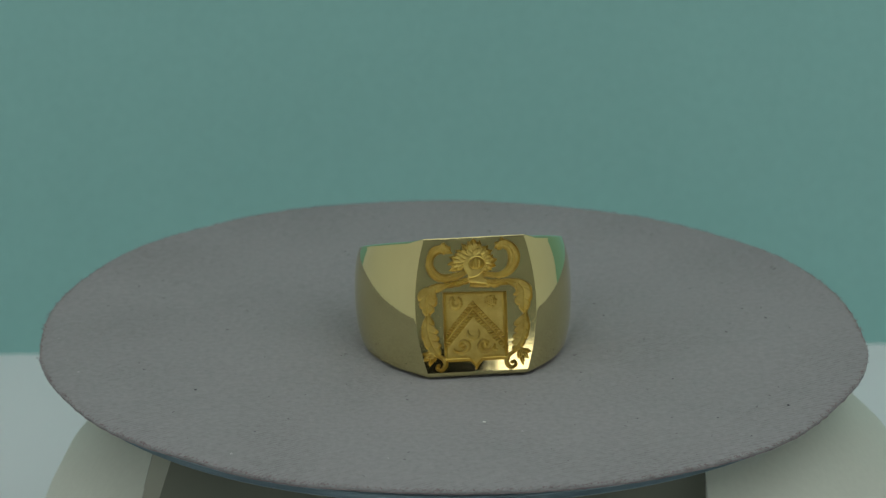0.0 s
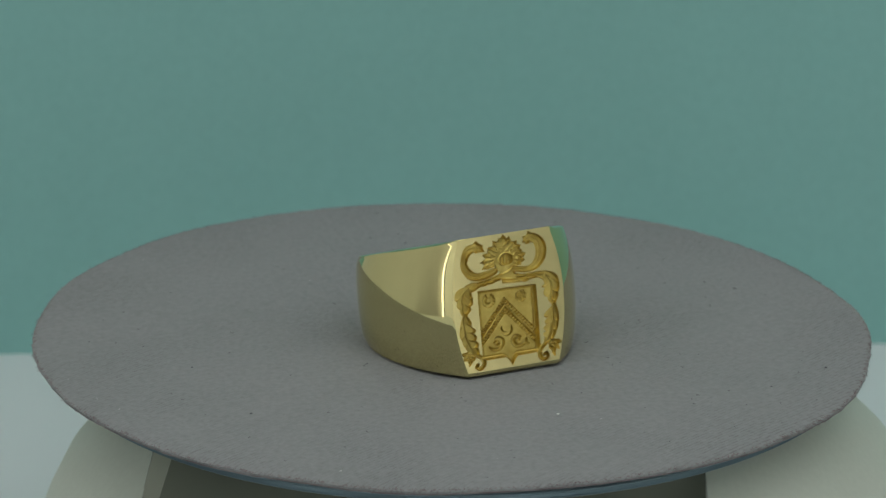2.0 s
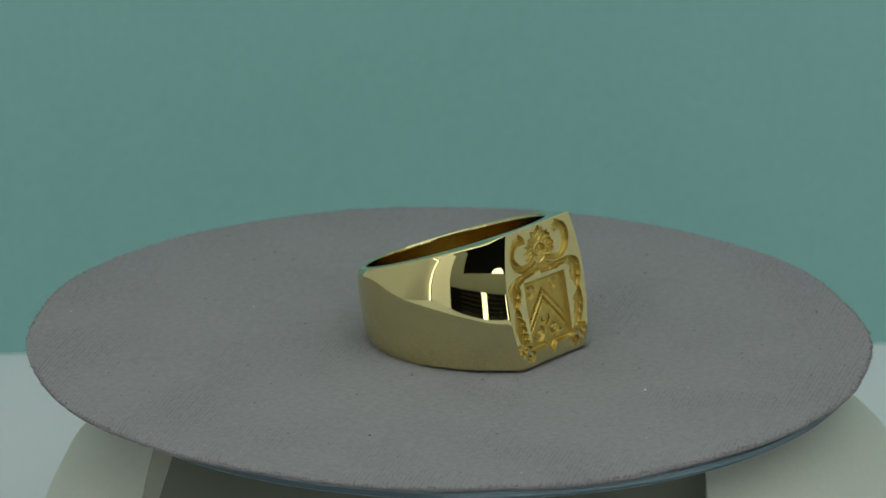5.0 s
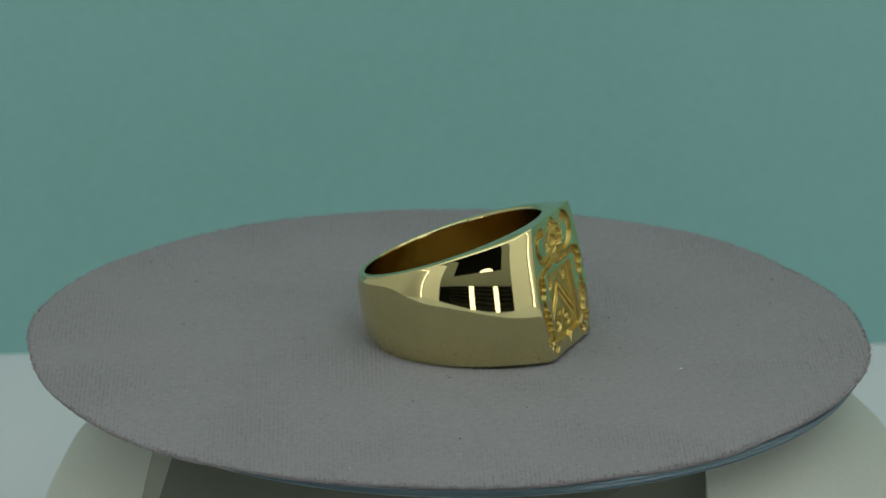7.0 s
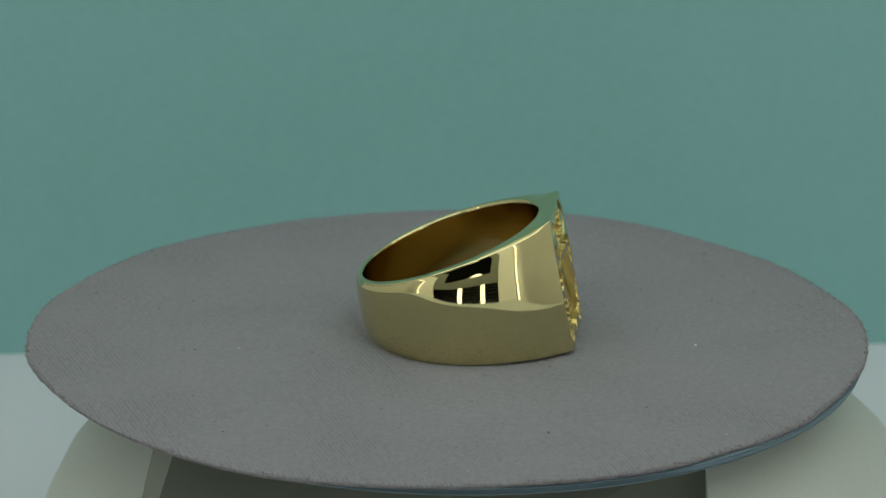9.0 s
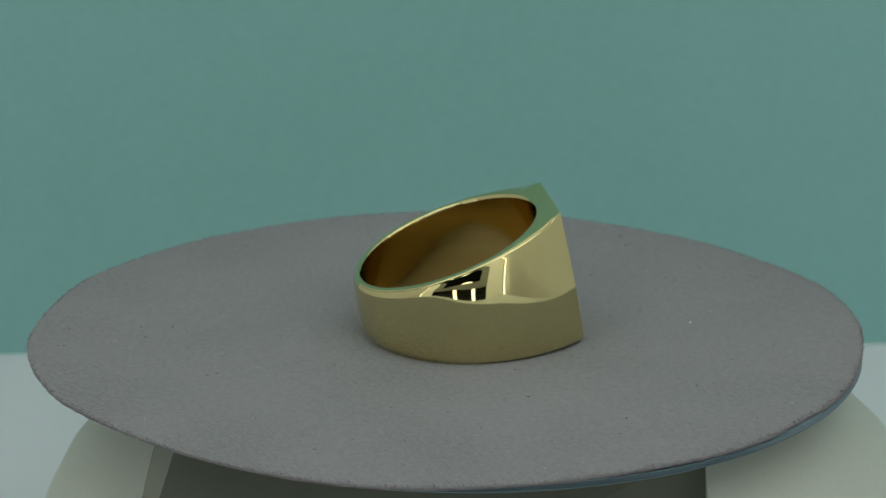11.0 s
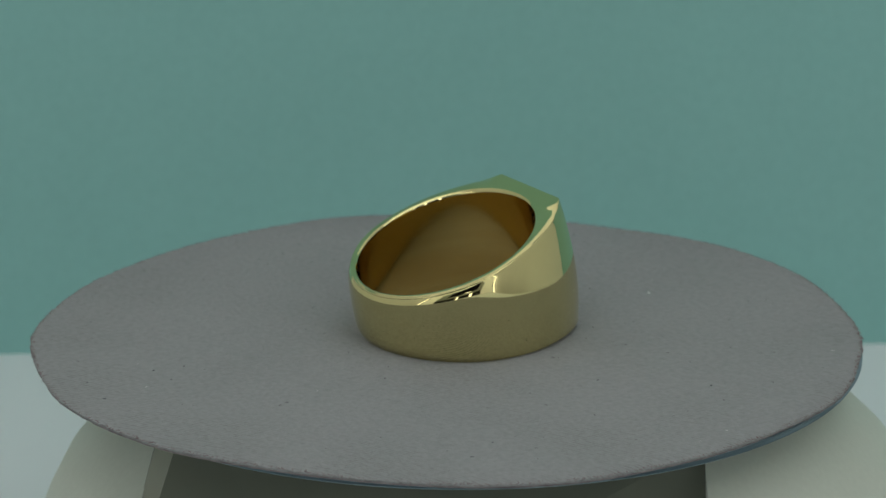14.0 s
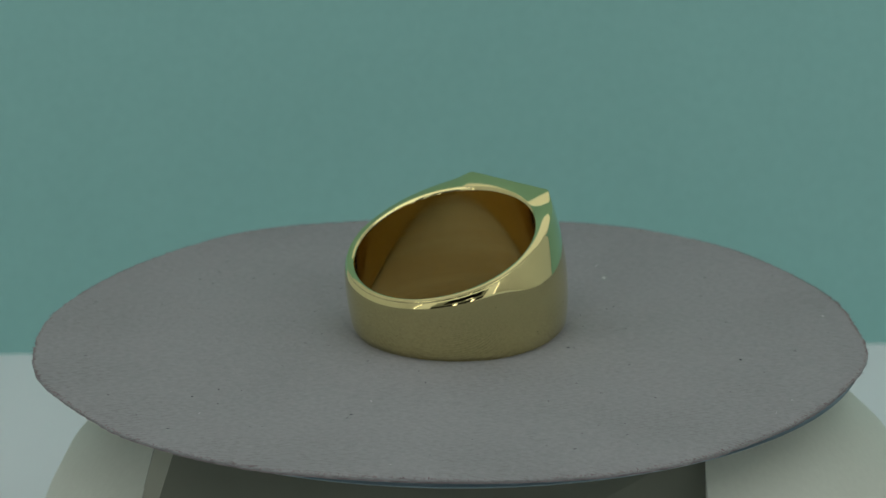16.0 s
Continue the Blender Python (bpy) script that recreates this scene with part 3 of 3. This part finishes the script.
def crest(X, Y):
    """Cut depth in mm at points of the face, x to the wearer's side, y towards the plume."""
    D = np.zeros_like(X)
    # upper scrolls, each a ribbon that ends in a curled leaf
    leaf(D, X, Y, [(-1.2, 3.45, 0.3, 0.3), (-2.0, 3.2, 0.38, 0.38), (-3.2, 3.05, 0.42, 0.4), (-4.1, 3.42, 0.45, 0.45), (-4.62, 4.3, 0.4, 0.4), (-4.5, 5.2, 0.4, 0.38), (-4.05, 5.85, 0.5, 0.45), (-3.4, 6.1, 0.4, 0.4)], vein=0.06, ribs=(0.5,))
    leaf(D, X, Y, [(-4.2, 5.75, 0.35, 0.3), (-3.6, 6.1, 0.42, 0.55), (-2.9, 5.95, 0.55, 0.5), (-2.35, 5.6, 0.1, 0.1)], 3.0, (0.35, 0.35))
    fan(D, X, Y, (-3.4, 6.1), ((-3.0, 6.72), (-2.4, 6.2), (-2.35, 5.6)), 0.26)
    leaf(D, X, Y, [(0.9, 3.35, 0.3, 0.3), (2.3, 3.12, 0.3, 0.32), (3.25, 3.4, 0.4, 0.45), (3.95, 4.2, 0.58, 0.55), (4.08, 5.15, 0.62, 0.6), (3.75, 5.95, 0.55, 0.5), (3.1, 6.3, 0.4, 0.4)], vein=0.06, ribs=(0.5,))
    leaf(D, X, Y, [(3.7, 5.9, 0.4, 0.5), (3.1, 6.3, 0.5, 0.5), (2.6, 6.2, 0.35, 0.35), (2.15, 5.95, 0.08, 0.08)], 3.0, (0.35, 0.35))
    fan(D, X, Y, (3.1, 6.3), ((2.72, 6.98), (2.1, 6.42), (2.35, 5.7)), 0.25)
    # mantling over the shoulders: ribbon, broad hanging leaf, long lower leaf
    leaf(D, X, Y, [(-0.6, 2.75, 0.3, 0.36), (-1.6, 2.5, 0.34, 0.36), (-2.8, 2.32, 0.34, 0.28), (-4.0, 2.2, 0.4, 0.34)], 4.0, (0.25, 0.15), vein=0.09)
    leaf(D, X, Y, [(-3.2, 2.2, 0.28, 0.2), (-4.3, 2.0, 0.7, 0.5), (-4.95, 1.3, 1.2, 0.98), (-5.0, 0.35, 1.0, 0.8), (-5.0, -0.35, 0.66, 0.5), (-4.95, -1.0, 0.14, 0.14)], 4.2, (0.36, 0.32), vein=0.07)
    leaf(D, X, Y, [(-4.95, -0.75, 0.25, 0.3), (-5.0, -1.5, 0.72, 0.55), (-5.0, -2.4, 1.05, 0.76), (-4.8, -3.3, 0.98, 0.74), (-4.42, -4.2, 0.8, 0.66), (-4.0, -4.85, 0.35, 0.3), (-3.75, -5.25, 0.06, 0.06)], 5.0, (0.42, 0.12), vein=0.06)
    leaf(D, X, Y, [(0.55, 2.7, 0.3, 0.36), (1.7, 2.28, 0.44, 0.44), (3.0, 2.4, 0.34, 0.36), (4.2, 2.3, 0.42, 0.45)], 4.0, (0.15, 0.28), vein=0.09)
    leaf(D, X, Y, [(3.3, 2.4, 0.25, 0.25), (4.4, 2.2, 0.48, 0.7), (5.0, 1.45, 0.85, 1.25), (5.0, 0.5, 0.76, 1.1), (5.02, -0.3, 0.5, 0.7), (5.0, -1.05, 0.12, 0.14)], 4.2, (0.18, 0.38), vein=0.07)
    leaf(D, X, Y, [(5.05, -0.9, 0.2, 0.25), (5.0, -1.8, 0.5, 1.1), (4.9, -2.7, 0.55, 1.05), (4.65, -3.5, 0.52, 1.02), (4.15, -4.4, 0.46, 0.7), (3.6, -4.95, 0.08, 0.08)], 5.0, (0.12, 0.46), vein=0.06)
    # trefoils and tendrils at the foot
    fan(D, X, Y, (-4.6, -4.75), ((-5.75, -4.7), (-5.62, -5.42), (-4.93, -5.98), (-4.35, -5.5)), 0.28)
    fan(D, X, Y, (4.45, -4.7), ((5.56, -4.94), (5.24, -5.64), (4.69, -6.3), (4.2, -5.6)), 0.28)
    plain_cut(D, X, Y, [(-4.1, -4.9, 0.2), (-3.5, -5.32, 0.23), (-3.27, -5.9, 0.24), (-3.7, -6.42, 0.2), (-4.18, -6.25, 0.16), (-4.02, -5.98, 0.2)], 0.28)
    plain_cut(D, X, Y, [(3.75, -4.85, 0.2), (3.2, -5.3, 0.23), (3.0, -5.95, 0.24), (3.38, -6.48, 0.2), (3.9, -6.28, 0.17), (3.82, -5.85, 0.15), (3.55, -5.95, 0.2)], 0.28)
    # plume: a three-part palmette over the helmet and a cluster at each side
    fan(D, X, Y, (-0.5, 4.6), ((-1.95, 5.55), (-2.5, 5.2), (-2.75, 4.45), (-2.62, 3.8)), 0.44, lobes=3.0)
    fan(D, X, Y, (0.6, 4.4), ((1.9, 5.2), (2.3, 4.75), (2.15, 4.1), (1.75, 3.7)), 0.44, lobes=3.0)
    fan(D, X, Y, (0.0, 4.9), ((-1.85, 5.85), (-1.25, 6.5), (-0.6, 6.7), (0.6, 6.75), (1.42, 6.2), (1.85, 5.7)), 0.50, lobes=3.0)
    fan(D, X, Y, (0.0, 5.0), ((-0.08, 7.02),), 0.62, 0.33, 3.0)
    # helmet: round skull, open visor with bars, neck and spreading gorget
    D = np.maximum(D, disc_cut(X, Y, 0.0, 4.25, 1.2, 0.42, 0.25))
    ring = np.hypot((X - 0.28) / 0.72, (Y - 4.35) / 0.62)
    D = D + 0.20 * np.clip((1.0 - ring) / 0.25, 0, 1) - 0.10 * np.exp(-((ring - 1.08) / 0.10) ** 2)
    D = D - 0.13 * np.exp(-((((X - 0.28) % 0.36) - 0.18) / 0.06) ** 2) * (ring < 0.8)
    neck = (np.abs(X - 0.05 - 0.25 * (3.4 - Y)) < 0.82 + 0.25 * np.clip(2.7 - Y, 0, 1) ** 1.5) & (Y < 3.75) & (Y > 1.98 - 0.07 * X)
    D = np.where(neck, np.maximum(D, 0.34 + 0.06 * np.cos(2.2 * X)), D)
    D = D - 0.12 * np.exp(-((np.hypot(X + 0.3, Y - 4.4) - 1.5) / 0.06) ** 2) * neck - 0.10 * np.exp(-((Y - 2.35 + 0.1 * X) / 0.07) ** 2) * neck
    # shield with rounded foot and a small point
    XS, top = X + 0.1, 1.53 - 0.025 * X
    foot = -5.63 - 0.92 * np.clip(1 - np.abs(XS) / 0.72, 0, 1) ** 1.5
    r, half = 0.6, 3.28
    rc = np.hypot(np.maximum(np.abs(XS) - half + r, 0), np.maximum(-5.63 + r - Y, 0)) < r
    body = (np.abs(XS) < half) & (Y < top) & (Y > foot) & (rc | (np.abs(XS) < 0.8))
    gap = np.minimum.reduce([half - np.abs(XS), top - Y, np.where(np.abs(XS) < 0.72, Y - foot, Y + 5.63)])
    S = np.where(body, 0.36 * np.clip(gap / 0.16, 0, 1) ** 0.7, 0)
    S = S + np.where(body, 0.07 * np.exp(-((gap - 0.26) / 0.09) ** 2), 0)
    # roped chevron: two twisted bands with a smooth rib between
    XC = np.abs(X + 0.3)
    d = (0.48 - 1.13 * XC) - Y
    along = XC - Y * 0.88
    inside = body & (gap > 0.24)
    for lo, hi in ((0.0, 0.66), (0.98, 1.62)):
        w = (d - lo) / (hi - lo)
        rope = 0.11 + 0.09 * np.sin(2 * math.pi * (along / 0.44 + 0.55 * w))
        rope = rope * np.clip(np.minimum(w, 1 - w) / 0.12, 0, 1) + 0.10 * (np.exp(-(w / 0.08) ** 2) + np.exp(-((1 - w) / 0.08) ** 2))
        S = S + np.where(inside & (w > 0) & (w < 1), rope, 0)
    S = S - np.where(inside, 0.08 * np.exp(-((d - 0.82) / 0.12) ** 2), 0)
    # wreath, rosette, crescent and two curled fish
    C = np.zeros_like(X)
    a, th = np.hypot(X + 2.03, Y - 0.37), np.arctan2(Y - 0.37, X + 2.03)
    C = np.maximum(C, np.where(np.abs(th - math.pi / 2) > 0.38, 0.20 * np.clip(1 - ((a - 0.48) / (0.24 + 0.05 * np.sin(13 * th))) ** 2, 0, 1) ** 0.5, 0))
    a, th = np.hypot(X - 1.6, Y - 0.38), np.arctan2(Y - 0.38, X - 1.6)
    C = np.maximum(C, 0.22 * np.clip(1 - (a / (0.60 + 0.06 * np.sin(8 * th))) ** 2, 0, 1) ** 0.35 * (0.72 + 0.28 * np.sin(8 * a / 0.3 + 2 * np.cos(3 * th))))
    big, gone = np.hypot(X + 0.28, Y + 2.88), np.hypot(X + 0.28, Y + 2.62)
    C = np.maximum(C, np.where((big < 0.66) & (gone > 0.52), 0.22, 0))
    for ctrl in ([(-1.75, -4.0, 0.12), (-1.35, -3.70, 0.26), (-0.88, -3.95, 0.26), (-0.95, -4.5, 0.22), (-1.5, -4.82, 0.22), (-2.15, -4.66, 0.14), (-2.35, -4.4, 0.06)],
                 [(-1.1, -4.0, 0.12), (-1.4, -4.25, 0.16), (-1.65, -4.15, 0.06)],
                 [(1.1, -3.85, 0.18), (0.65, -3.72, 0.22), (0.34, -4.15, 0.25), (0.65, -4.7, 0.25), (1.25, -4.75, 0.2), (1.75, -4.45, 0.2)],
                 [(1.6, -4.5, 0.14), (1.85, -4.15, 0.14), (1.8, -4.0, 0.05)], [(1.6, -4.55, 0.14), (2.0, -4.65, 0.14), (2.15, -4.6, 0.05)],
                 [(0.95, -3.8, 0.14), (1.0, -4.15, 0.16), (0.9, -4.3, 0.05)]):
        plain_cut(C, X, Y, ctrl, 0.22)
    S = S + np.where(inside, C, 0)
    return np.where(body, S, D)


def build_face(parent):
    ny, nx = 420, 360
    v = np.linspace(-1, 1, ny)
    s = np.linspace(-1, 1, nx)
    V, S = np.meshgrid(v, s, indexing="ij")
    XX = S * (6.32 - 1.08 * V * V - 0.10)
    ZZ = V * np.where(V > 0, HALF_H - 0.12, HALF_H - 0.42)
    depth = crest(XX, ZZ)
    edge = np.minimum((1 - np.abs(S)) * 6, (1 - np.abs(V)) * 7)
    depth = 1.3 * depth * np.clip(edge / 0.15, 0, 1)
    # burnished floor of the cuts
    soft_cut = depth.copy()
    soft_cut[1:-1, 1:-1] = (4 * depth[1:-1, 1:-1] + depth[:-2, 1:-1] + depth[2:, 1:-1] + depth[1:-1, :-2] + depth[1:-1, 2:]) / 8
    depth = np.where(depth > 0.03, soft_cut, depth)
    # hand-cut chatter inside the cuts
    rng = np.random.default_rng(4)
    depth = depth + np.where(depth > 0.03, rng.normal(0, 0.0012, depth.shape), 0)
    cells = (depth[:-1, :-1] + depth[1:, :-1] + depth[:-1, 1:] + depth[1:, 1:]) / 4
    idx = np.arange(ny * nx).reshape(ny, nx)
    quads = np.stack([idx[:-1, :-1], idx[:-1, 1:], idx[1:, 1:], idx[1:, :-1]], -1)
    co = np.stack([-XX, np.full_like(XX, FACE_Y) - depth, ZZ], -1).reshape(-1, 3) * MM
    for name, sel, mat, label in (("face", cells <= 0.02, GOLD, "flat mirror-polished signet face"), ("engraving", cells > 0.02, GOLD_CUT, "hand-cut crest with shield, chevron, helmet and scrolling leaves")):
        q = quads[sel]
        used, inv = np.unique(q, return_inverse=True)
        me = bpy.data.meshes.new(name)
        me.from_pydata(co[used].tolist(), [], inv.reshape(-1, 4).tolist())
        me.materials.append(mat)
        if name == "engraving":
            me.polygons.foreach_set("use_smooth", [True] * len(me.polygons))
        ob = new(name, me)
        ob.parent = parent
        ob["label"] = label


RING = tagged(new("signet_ring"), "polished yellow gold signet ring with engraved crest on the cloth", "ring")
build_band(RING)
build_face(RING)


# ---------------------------------------------------------------- motion
def turn_at(t):
    return 8.8165 * t - 0.4871 * t * t / 16


# ring in the turntable's space: face leans back by the taper, foot edge on the cloth
RING_AT = pose(0.95 * MM, -0.75 * MM, 4.49 * MM) @ pose(0, 0, 0, 0, 0, 186.8) @ pose(0, 0, 0, LEAN, 0, 0)


def motions():
    times = [k * 0.5 for k in range(33)]
    walk(RING, [(t, pose(0, 0, 0, 0, 0, turn_at(t)) @ RING_AT) for t in times])
    walk(CLOTH, [(t, pose(0, 0, 0, 0, 0, turn_at(t))) for t in times])
    walk(PLATE, [(t, pose(0.5 * MM, -0.3 * MM, 0, 0, 0, turn_at(t)) @ pose(0, 0, 0, 1.2, 0.3, 0)) for t in times])


motions()
